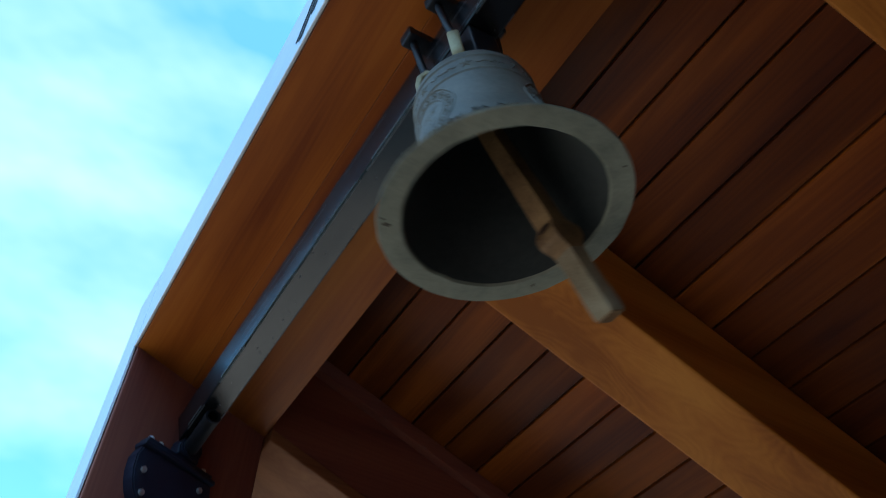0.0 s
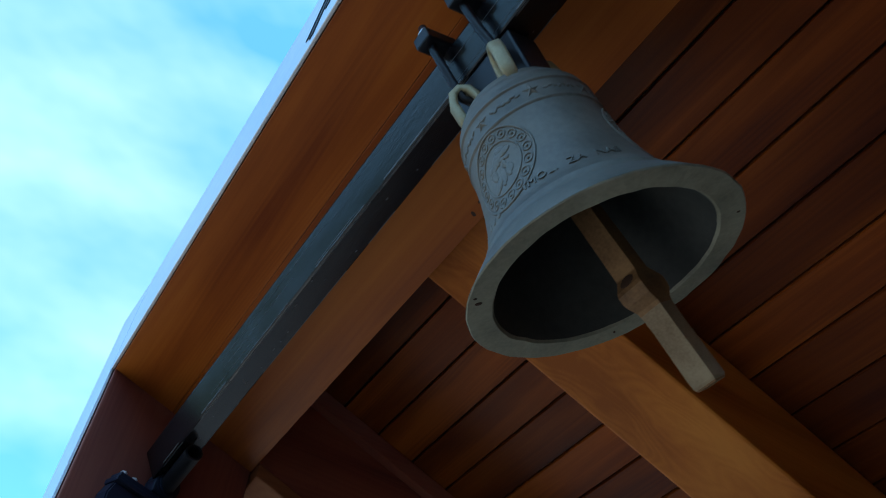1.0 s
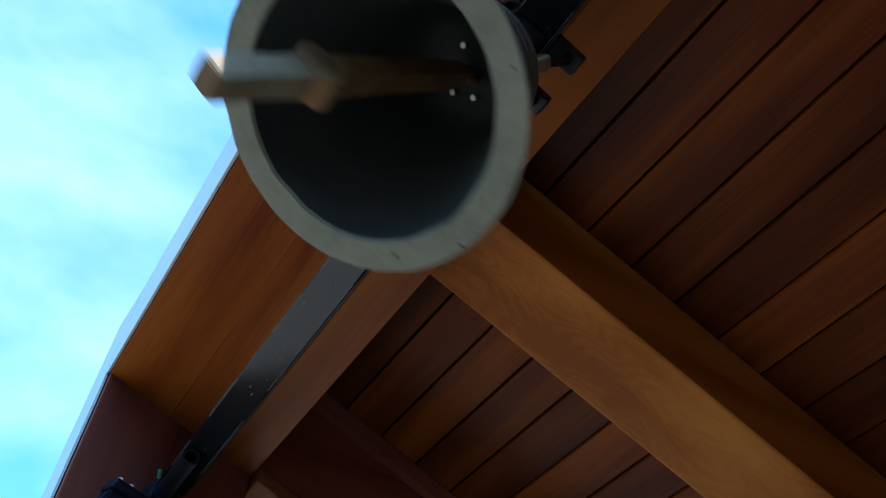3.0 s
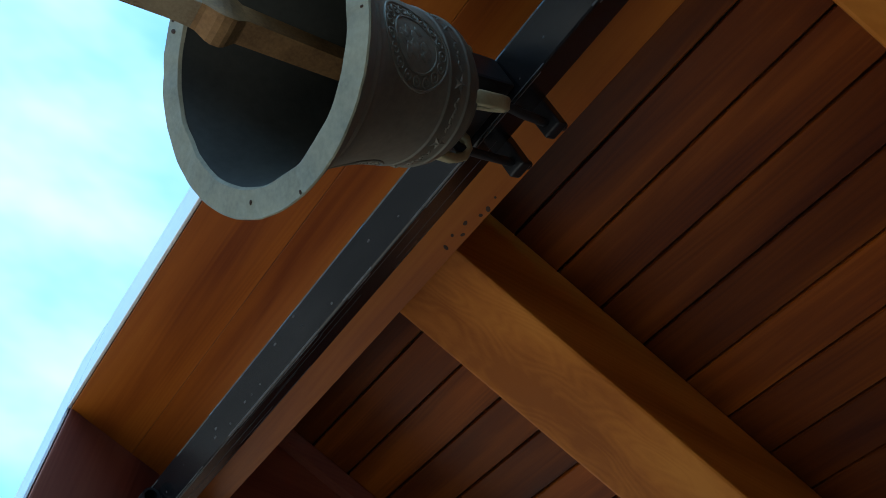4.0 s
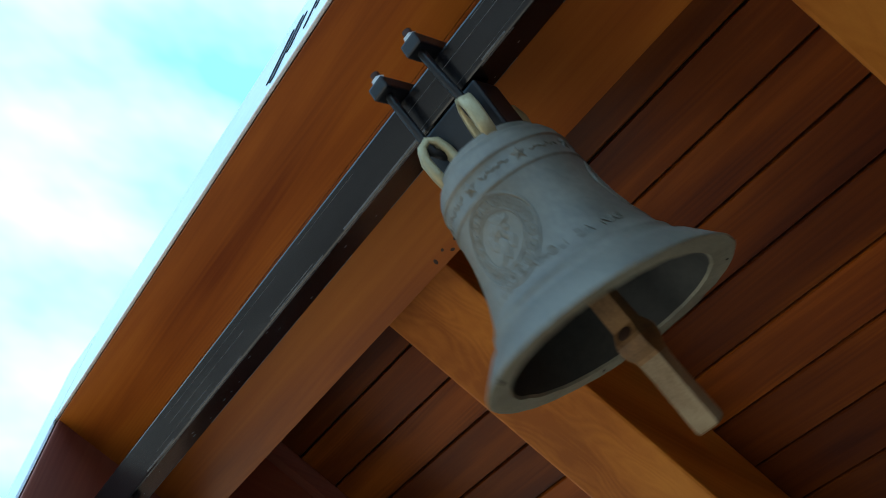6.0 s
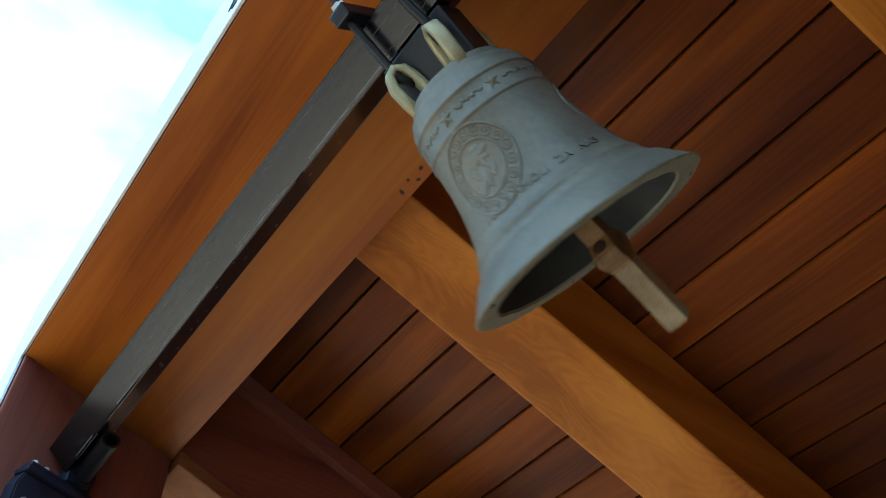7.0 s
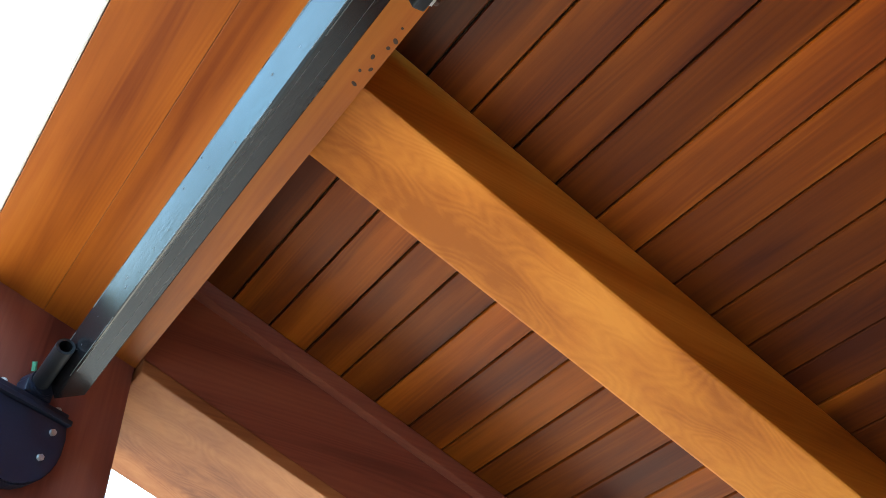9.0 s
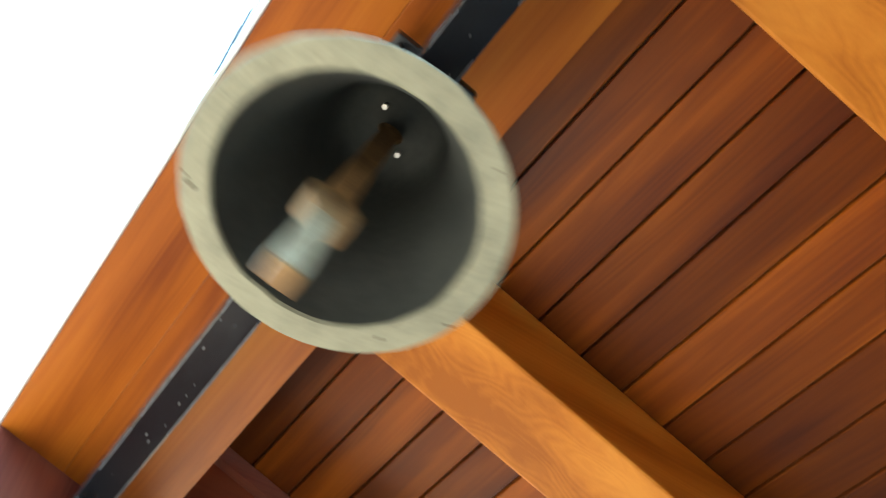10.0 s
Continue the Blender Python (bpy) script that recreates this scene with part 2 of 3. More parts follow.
def lathe(profile, n=96):
    """profile: (radius, z) from one end to the other."""
    bm = bmesh.new()
    rings = []
    for r, z in profile:
        if r < 1e-6:
            rings.append([bm.verts.new((0, 0, z))])
        else:
            rings.append([bm.verts.new((r * math.cos(k * math.tau / n), r * math.sin(k * math.tau / n), z)) for k in range(n)])
    for u, v in zip(rings, rings[1:]):
        for k in range(n):
            j = (k + 1) % n
            if len(u) == 1:
                bm.faces.new((u[0], v[j], v[k]))
            elif len(v) == 1:
                bm.faces.new((u[k], u[j], v[0]))
            else:
                bm.faces.new((u[k], u[j], v[j], v[k]))
    return bm


# ---- the shelter ----
Z0 = 2.8              # underside of the eave beam
W = 0.361             # its width
FALL = 0.3723         # the roof falls so much a metre, away from the eave beam
CEIL = Z0 + 0.2845    # underside of the boarding over the beam's inner edge
FAR = 3.35            # low end of the rafters
END_Y = -2.6          # far end of the shelter
POST_SKEW = -0.156


def roof_z(x, base):
    return base - FALL * (x - W)


ground = part("ground", box(-400, 400, -400, 400, -0.4, -0.1), GRASS)
tagged(ground, "bare brown earth around the open shelter", "ground", kind="structure")
# two pale slabs out of view, added and sized to bounce sunlight up
bounce_slab = part("bounce_slab", box(-6.0, 0.6, -0.7, 6.0, -0.099, 0.0, 0.01), GROUND)
tagged(bounce_slab, "unseen pale slab added to bounce light up under the eave", "pavement", kind="structure")
side_bounce_slab = part("bounce_slab", box(0.602, 4.2, 0.402, 6.0, -0.099, 0.0, 0.01), GROUND)
tagged(side_bounce_slab, "unseen pale slab added to bounce light in at the open end", "pavement", kind="structure")
# unseen; added dark so that little light reaches the boards above
floor = part("floor", box(0.602, FAR + 0.2, END_Y - 0.2, 0.4, -0.099, 0.002, 0.004), DARK_FLOOR)
tagged(floor, "unseen dark floor added to keep bounce low under the shelter", "floor", kind="structure")


def far_hills():
    """A plain wooded rise all round, with an uneven crest."""
    bm = bmesh.new()
    n = 180
    rows = []
    for i in range(n):
        a = i * math.tau / n
        d = Vector((math.cos(a), math.sin(a), 0))
        h = 38 + 7 * noise.noise(d * 2.2) + 3.0 * noise.noise(d * 14) + 1.6 * noise.noise(d * 40)
        rows.append([bm.verts.new(d * r + Vector((0, 0, z))) for r, z in ((110, -0.5), (128, h * 0.62), (150, h), (190, h * 0.8), (190, -0.5))])
    for i in range(n):
        u, v = rows[i], rows[(i + 1) % n]
        for k in range(4):
            bm.faces.new((u[k], u[k + 1], v[k + 1], v[k]))
    return tagged(part("backdrop", bm, WOODS), "dark wooded hillside in the distance", "hills", kind="structure")


far_hills()


def eave_beam():
    thing = tagged(new("eave_beam"), "red-brown stained timber eave beam with a metal fascia", "beam", kind="structure")
    thing.location = (0, 0, 0)
    # two glued halves with a fine joint between
    part("timber", prism([(0, END_Y), (0.1418, END_Y), (0.1418, POST_SKEW + 0.0614), (0, POST_SKEW)], Z0, Z0 + 0.25, 0.0012), BEAM_WOOD, thing)
    part("timber", prism([(0.1422, END_Y), (W, END_Y), (W, 0), (0.1422, POST_SKEW + 0.0616)], Z0 - 0.0006, Z0 + 0.25, 0.0016), BEAM_WOOD, thing)
    fascia = part("fascia", box(-0.007, -0.001, END_Y, POST_SKEW + 0.01, Z0 + 0.004, Z0 + 0.262, 0.0015), FASCIA_METAL, thing, "bright bluish sheet metal fascia")
    return thing


BEAM = eave_beam()


def post_at(skew_y):
    """Corner post, turned to the next side of the shelter."""
    thing = tagged(new("corner_post"), "dark red-brown timber corner post carrying the bell bearing", "post", kind="structure")
    part("shaft", prism([(0, skew_y), (W, 0), (W, 0.26), (0.06, 0.26), (-0.004, 0.0)], 0.0, Z0 + 0.30, 0.005), POST_WOOD, thing)
    part("cover_strip", prism([(-0.002, skew_y + 0.012), (-0.006, 0.004), (-0.012, 0.004), (-0.008, skew_y + 0.012)], 0.02, Z0 + 0.245, 0.001), FASCIA_METAL, thing, "bright sheet metal cover strip")
    return thing


post_at(POST_SKEW)


def rafter(y_left, y_right, base, depth, mat, name, label, batten=False):
    """A sloping timber from the eave beam down to the low side."""
    thing = tagged(new(name), label, "rafter", group="roof rafters", kind="structure")
    bm = box(W + 0.002, FAR, y_right, y_left, 0, depth, 0.006)
    for v in bm.verts:
        v.co.z += roof_z(v.co.x, base)
    part("timber", bm, mat, thing)
    if batten:
        bm = box(W + 0.003, FAR, y_right - 0.004, y_left + 0.002, -0.034, -0.0015, 0.004)
        for v in bm.verts:
            v.co.z += roof_z(v.co.x, base)
        # the underside's bounce light is put into this board's lighter colour
        part("soffit_board", bm, SOFFIT_LIT_WOOD, thing, "orange-brown soffit board, lightened for bounce from the ground")
        bm = box(W + 0.004, FAR, y_right - 0.028, y_right - 0.001, depth - 0.05, depth - 0.003, 0.003)
        for v in bm.verts:
            v.co.z += roof_z(v.co.x, base)
        part("batten", bm, mat, thing)
    return thing


rafter(0.325, -0.035, Z0 + 0.006, 0.28, END_WOOD, "end_rafter", "dark stained deep end rafter with a lighter underside", True)
for y in (-0.6557, -1.4728, -2.29):
    rafter(y, y - 0.1761, Z0 + 0.0877, 0.1935, RAFTER_WOOD, "rafter", "orange-brown stained timber rafter with visible grain")


def boarding():
    """Boards along the eave with open grooves between them."""
    slope = math.atan(FALL)
    half = 0.1002 / math.cos(slope) / 2 - 0.0021
    section = [(-half, 0.0032), (-half + 0.0022, 0), (half - 0.0022, 0), (half, 0.0032), (half, 0.02), (-half, 0.02)]
    rng = random.Random(3)
    bm = bmesh.new()
    for i in range(-3, 29):
        x = 0.529 + 0.1002 * (i - 0.5)
        m = Matrix.Translation((x, 0, roof_z(x, CEIL) + rng.uniform(-0.0006, 0.0006))) @ Matrix.Rotation(slope + rng.uniform(-0.004, 0.004), 4, "Y")
        lo = [bm.verts.new(m @ Vector((u, END_Y, w))) for u, w in section]
        hi = [bm.verts.new(m @ Vector((u, 0.34, w))) for u, w in section]
        bm.faces.new(lo)
        bm.faces.new(hi[::-1])
        for k in range(6):
            bm.faces.new((lo[k], lo[(k + 1) % 6], hi[(k + 1) % 6], hi[k]))
    return tagged(part("ceiling", bm, PLANK_WOOD), "red-brown stained board ceiling with dark grooves", "ceiling", kind="structure")


def roof_deck():
    bm = box(0.02, FAR + 0.12, END_Y, 0.36, 0.024, 0.09)
    for v in bm.verts:
        v.co.z += roof_z(v.co.x, CEIL)
    return tagged(part("roof", bm, DECK), "dark roof deck above the boards", "roof", kind="structure")


def low_side():
    """The low eave: a second beam and its two posts, which carry the rafters."""
    beam = part("low_beam", box(FAR - 0.35, FAR - 0.02, END_Y, 0.3, roof_z(FAR, Z0 + 0.088) - 0.20, roof_z(FAR, Z0 + 0.088) - 0.004, 0.006), BEAM_WOOD)
    tagged(beam, "red-brown stained timber beam under the low rafter ends", "beam", kind="structure")
    for y in (-0.02, END_Y + 0.3):
        post = part("low_post", box(FAR - 0.33, FAR - 0.04, y - 0.29, y, 0.0, roof_z(FAR, Z0 + 0.088) - 0.202, 0.006), POST_WOOD)
        tagged(post, "dark red-brown timber post under the low beam", "post", kind="structure")
    far_post = part("far_post", box(0.02, W - 0.01, END_Y, END_Y + 0.34, 0.0, Z0 - 0.002, 0.006), POST_WOOD)
    tagged(far_post, "dark red-brown timber post at the far end of the eave beam", "post", kind="structure")


def light_blockers():
    """Unseen walls at the low side and the far end, added to block light."""
    top = roof_z(FAR, CEIL)
    bm = box(FAR + 0.0, FAR + 0.2, END_Y - 0.2, 0.5, 0.0, top + 0.1)
    tagged(part("blocker_low", bm, PLASTER), "unseen plain wall added to block light at the low side", "wall", kind="structure")
    bm = box(0.38, FAR - 0.005, END_Y - 0.2, END_Y - 0.005, 0.0, Z0 + 0.3)
    tagged(part("blocker_end", bm, PLASTER), "unseen plain wall added to block light at the far end", "wall", kind="structure")


roof_deck()
low_side()
light_blockers()

# ---- the bell ----
AXLE = Vector((0.1886, -1.1547, Z0 - 0.130))   # on the swing axis, over the bell's mouth
BELL_R, BELL_D = 0.1515, 0.3097              # mouth radius and its distance from the axis
BAR_UP, BAR_HALF = 0.0439, 0.0279           # the square bar lies above the axis
PIVOT = 0.113                               # clapper's joint below the axis

bell = tagged(new("swinging_bell"), "grey weathered bronze bell clamped under a square steel bar", "bell")
bell.matrix_basis = Matrix.Translation(AXLE)


def outer_profile():
    s, d, k = BELL_R / 0.16, BELL_D, BELL_D / 0.342
    raw = [(0.0, -0.070), (0.045 * s, -0.070), (0.0665 * s, -0.071), (0.0695 * s, -0.0735), (0.0700 * s, -0.0800), (0.0715 * s, -0.0830), (0.0800 * s, -0.0900), (0.0850 * s, -0.100), (0.0868 * s, -0.1120),
           (0.0882 * s, -0.1128), (0.0886 * s, -0.1155), (0.0872 * s, -0.1165), (0.0872 * s, -0.118), (0.0882 * s, -0.1460), (0.0897 * s, -0.1466), (0.0901 * s, -0.1500),
           (0.0888 * s, -0.1510), (0.0888 * s, -0.1525), (0.0905 * s, -0.185), (0.0945 * s, -0.215), (0.1005 * s, -0.243), (0.1085 * s, -0.268), (0.1155 * s, -0.2840),
           (0.1180 * s, -0.2850), (0.1192 * s, -0.2885), (0.1190 * s, -0.2905), (0.1235 * s, -0.2985), (0.1290 * s, -0.3050), (0.1325 * s, -0.3075), (0.1345 * s, -0.3090), (0.1570 * s, -0.3380), (0.1592 * s, -0.3405), (0.160 * s, -0.342)]
    return [(r, z * k) for r, z in raw]


def radius_at(z):
    pr = outer_profile()
    for (r0, z0), (r1, z1) in zip(pr, pr[1:]):
        if z1 <= z <= z0 and z0 > z1:
            return r0 + (r1 - r0) * (z0 - z) / (z0 - z1)
    return BELL_R


def bump_flat(rx, ry, h, cx=0.0, cy=0.0, turn=0.0):
    bm = bmesh.new()
    bmesh.ops.create_uvsphere(bm, u_segments=10, v_segments=6, radius=1.0)
    return moved(bm, Matrix.Translation((cx, cy, 0)) @ Matrix.Rotation(turn, 4, "Z") @ Matrix.Diagonal((rx, ry, h, 1)))


def bell_body():
    d, R = BELL_D, BELL_R
    body = part("bell_body", lathe(outer_profile()), BRONZE, bell, smooth=True)
    bm = lathe([(R, -d), (R - 0.001, -d - 0.0015), (R - 0.0275, -d - 0.001), (R - 0.030, -d + 0.002)])
    for v in bm.verts:   # the rim was filed by eye
        q = 1 + (0.010 if v.co.xy.length < R - 0.02 else 0.006) * noise.noise(v.co * 60)
        v.co = Vector((v.co.x * q, v.co.y * q, v.co.z + 0.0012 * noise.noise(v.co * 45)))
    part("rim", bm, BRONZE_RIM, bell, "pale filed bronze rim with small chips")
    for turn, r, w in ((148, 0.012, 0.0042), (152, 0.007, 0.0022), (40, 0.016, 0.0025), (305, 0.009, 0.002), (12, 0.004, 0.0024)):
        a = radians(turn)
        part("chip", moved(bump_flat(w, w * 0.6, 0.0011, (R - r) * math.cos(a), (R - r) * math.sin(a), a), Matrix.Translation((0, 0, -d - 0.0014))), CHIP_AND_SHADE, bell, "dark chip in the rim")
    # the dark of the hollow bell is painted on, not only lit
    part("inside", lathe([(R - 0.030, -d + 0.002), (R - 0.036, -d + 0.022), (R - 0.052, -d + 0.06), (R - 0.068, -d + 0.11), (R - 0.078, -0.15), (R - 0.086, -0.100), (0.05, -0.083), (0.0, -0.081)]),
         BRONZE_INSIDE, bell, "inside of the bell, coloured dark for its shade", smooth=True)


bell_body()


def on_bell(bm, turn, z, lift=0.0):
    """Wraps a flat relief (x sideways, y up) on the bell's flank at that turn and height."""
    for v in bm.verts:
        h = z + v.co.y
        r = radius_at(h) + lift + v.co.z
        a = turn + v.co.x / radius_at(z)
        v.co = Vector((r * math.cos(a), r * math.sin(a), h))
    return bm


def ring_flat(r, w, n=28, m=6, cx=0.0, cy=0.0, ky=1.0, h=1.0):
    bm = bmesh.new()
    rows = []
    for i in range(n):
        a = i * math.tau / n
        rows.append([bm.verts.new((cx + (r + w * math.cos(k * math.tau / m)) * math.cos(a), cy + ky * (r + w * math.cos(k * math.tau / m)) * math.sin(a), h * w * math.sin(k * math.tau / m))) for k in range(m)])
    for i in range(n):
        u, v = rows[i], rows[(i + 1) % n]
        for k in range(m):
            bm.faces.new((u[k], u[(k + 1) % m], v[(k + 1) % m], v[k]))
    return bm


def medallion(turn, z):
    R = 0.0455
    parts = [ring_flat(R, 0.0016, 40, ky=1.08), ring_flat(R * 0.64, 0.0012, 32, ky=1.08)]
    for i in range(17):
        a = i * math.tau / 17
        cx, cy = R * 0.82 * math.cos(a), R * 0.82 * 1.08 * math.sin(a)
        parts.append(ring_flat(0.0052, 0.0011, 12, 5, cx, cy))
        parts.append(bump_flat(0.0018, 0.0018, 0.0014, cx, cy))
    rng = random.Random(int(turn * 10))
    for k in range(26):   # worn plain relief in the middle
        a, q = rng.uniform(0, math.tau), 0.020 * math.sqrt(rng.random())
        w = rng.uniform(0.0022, 0.0055)
        parts.append(bump_flat(w, w * rng.uniform(1.0, 2.2), rng.uniform(0.0006, 0.0012), 0.8 * q * math.cos(a), 1.15 * q * math.sin(a), rng.uniform(0, 3)))
    shield = join(*parts)
    for v in shield.verts:
        v.co.x *= 0.97 + 3.2 * min(v.co.y, 0.01)
        v.co.y *= 1.0 if v.co.y > 0 else 1.12
    part("medallion", on_bell(shield, turn, z), BRONZE, bell, "round relief medallion with a scrolled border", smooth=True)


def star(cx, cy, r):
    bm = bmesh.new()
    mid = bm.verts.new((cx, cy, 0.0028))
    ring = []
    for i in range(10):
        q = r if i % 2 == 0 else r * 0.42
        a = math.pi / 2 + i * math.tau / 10
        ring.append(bm.verts.new((cx + q * math.cos(a), cy + q * math.sin(a), -0.0002)))
    for i in range(10):
        bm.faces.new((mid, ring[i], ring[(i + 1) % 10]))
    return bm


def frieze():
    """Stars and small leaf scrolls between the two shoulder rings."""
    for i in range(16):
        a = i * math.tau / 16
        if i % 2 == 0:
            part("star", on_bell(star(0, 0, 0.0115), a, -0.1185), BRONZE, bell)
        else:
            bits = []
            for k in range(7):
                x = -0.0165 + 0.0055 * k
                bits.append(bump_flat(0.0036, 0.0026 - 0.0003 * abs(k - 3), 0.0010, x, 0.0014 * math.sin(k * 2.3 + i), 0.9 * math.cos(k * 2.9 + i)))
            part("scroll", on_bell(join(*bits), a, -0.1185), BRONZE, bell, smooth=True)


def lip_line():
    """The raised line above the lip: plain bars for the worn name, then the readable words."""
    low = -0.2425
    for k in range(7):
        part("worn_letter", on_bell(bump_flat(0.0022 + 0.0010 * (k % 3), 0.0048, 0.0015, 0.0105 * k, 0.0048, 0.12 * (-1) ** k), radians(157), low), BRONZE, bell)
    text = bpy.data.curves.new("words", "FONT")
    text.body, text.size, text.extrude, text.space_character = "MOLI  ZA  NAS", 0.0138, 0.0011, 1.12
    tmp = new("words", text)
    bpy.context.view_layer.update()
    me = tmp.evaluated_get(bpy.context.evaluated_depsgraph_get()).to_mesh()
    bm = bmesh.new()
    bm.from_mesh(me)
    bpy.data.objects.remove(tmp)
    bmesh.ops.subdivide_edges(bm, edges=[e for e in bm.edges if e.calc_length() > 0.004], cuts=1)
    part("inscription", on_bell(bm, radians(194), low, 0.0004), BRONZE, bell, "raised inscription MOLI ZA NAS in the bronze")


for q in range(3):
    medallion(radians(180 + 118 * q), -0.187)
frieze()
lip_line()


def strap(points, side, half, thick):
    """A flat bent strap; side: the way across its width."""
    bm = bmesh.new()
    pts, side = [Vector(p) for p in points], Vector(side).normalized()
    rings = []
    for i, p in enumerate(pts):
        d = (pts[min(i + 1, len(pts) - 1)] - pts[max(i - 1, 0)]).normalized()
        out = d.cross(side).normalized()
        rings.append([bm.verts.new(p + side * a * half + out * b * thick) for a, b in ((-1, -0.6), (-0.7, -1), (0.7, -1), (1, -0.6), (1, 0.6), (0.7, 1), (-0.7, 1), (-1, 0.6))])
    for u, v in zip(rings, rings[1:]):
        for k in range(8):
            bm.faces.new((u[k], u[(k + 1) % 8], v[(k + 1) % 8], v[k]))
    bm.faces.new(rings[0][::-1])
    bm.faces.new(rings[-1])
    return bm


def crown():
    """Cast loops on the bell's head and the saddle between them."""
    for a in (42, 138, 222, 318):
        c, s = math.cos(radians(a)), math.sin(radians(a))
        arch = [(0.060, -0.074), (0.064, -0.052), (0.066, -0.030), (0.062, -0.014), (0.052, -0.007), (0.041, -0.012), (0.035, -0.028), (0.032, -0.052), (0.031, -0.074)]
        part("canon", strap([(r * c, r * s, z) for r, z in arch], (-s, c, 0), 0.0085, 0.0055), CANON, bell, "pale yellowish bronze hanging loop", smooth=True)
    part("saddle", box(-0.024, 0.024, -0.055, 0.055, -0.066, 0.012, 0.004), BLACK_STEEL, bell, "black steel saddle between the loops")


def headstock():
    """The square bar over the axis, with the clamps that hold the bell."""
    lo, hi = END_Y + 0.45 - AXLE.y, -0.114 - AXLE.y
    bar = part("bar", box(-BAR_HALF, BAR_HALF, lo, hi, -BAR_HALF, BAR_HALF, 0.003), STEEL, bell, "dark square steel bar")
    bar.matrix_basis = Matrix.Translation((0, 0, BAR_UP)) @ Matrix.Rotation(radians(-5.5), 4, "Y")
    # bare metal where the paint has rubbed off the lower edges and in streaks on the sides
    rng = random.Random(5)
    for side in (-1, 1):
        y = lo + 0.2
        while y < hi - 0.05:
            run = rng.uniform(0.05, 0.30)
            w = rng.uniform(0.0012, 0.0026)
            x, z = side * (BAR_HALF - 0.0026), -BAR_HALF
            part("worn_edge", box(x - w / 2, x + w / 2, y, y + run, z - 0.0003, z + 0.001), BARE_STEEL, bar, "thin bare worn line on the bar's edge")
            x, z = side * BAR_HALF, z + 0.0030 + w / 2
            part("worn_edge", box(x - 0.0006, x + 0.0006, y + 0.01, y + run * 0.9, z - w / 2, z + w / 2), BARE_STEEL, bar)
            y += run + rng.uniform(0.01, 0.10)
        for k in range(12):
            y, run, w = rng.uniform(lo + 0.2, hi - 0.3), rng.uniform(0.10, 0.40), rng.uniform(0.0002, 0.0005)
            z, x = rng.uniform(-0.75, 0.85) * BAR_HALF, side * BAR_HALF
            part("scratch", box(x - 0.0002, x + 0.0002, y, y + run, z - w, z + w), BARE_STEEL, bar)
    for k in range(26):
        y, w = rng.uniform(lo + 0.2, hi - 0.05), rng.uniform(0.0006, 0.0016)
        x = rng.uniform(-0.8, 0.8) * BAR_HALF
        part("speck", box(x - w, x + w, y, y + w * rng.uniform(2, 5), -BAR_HALF - 0.0002, 0.001 - BAR_HALF), BARE_STEEL, bar)
    # axle stubs: pipes welded under the bar
    for a, b in ((hi - 0.129, hi + 0.041), (lo - 0.11, lo + 0.05)):
        bm = lathe([(0.0115, 0), (0.0162, 0), (0.0162, abs(b - a)), (0.0115, abs(b - a)), (0.0115, 0)], 24)
        part("axle_stub", moved(bm, Matrix.Translation((0, a, -0.0025)) @ Matrix.Rotation(-math.pi / 2, 4, "X")), BLACK_STEEL, bell, "black steel pipe stub")
    for y in (-0.034, 0.034):
        top = BAR_UP + BAR_HALF
        plate = part("clamp_plate", box(-0.064, 0.064, y - 0.0135, y + 0.0135, top + 0.001, top + 0.0205, 0.003), BLACK_STEEL, bell, "black steel clamp plate across the bar")
        for sx in (-1, 1):
            x = 0.050 * sx
            rod = [(x, y, top + 0.026), (x, y, top - 0.005), (x * 0.90, y * 1.02, 0.022), (x * 0.80, y * 1.05, 0.0), (x * 0.78, y, -0.022), (x * 0.55, y * 0.9, -0.030), (x * 0.3, y * 0.8, -0.024)]
            part("hook_bolt", tube(rod, 0.0060, 8), BLACK_STEEL, bell, smooth=True)
            nut = part("nut", cyl(0.0095, (x, y, top + 0.021), (x, y, top + 0.029), 6), ZINC, plate, "pale zinc nut")
            part("thread_end", cyl(0.0060, (x, y, top + 0.0292), (x, y, top + 0.039), 10), THREAD, plate)
    # the bolts that carry the clapper show inside the head
    for x, y in ((0.022, 0.018), (-0.022, -0.018), (0.0, 0.03)):
        part("crown_bolt", cyl(0.0035, (x, y, -0.080), (x, y, -0.092), 6), ZINC, bell)


crown()
headstock()


CLAP_L = 0.3326


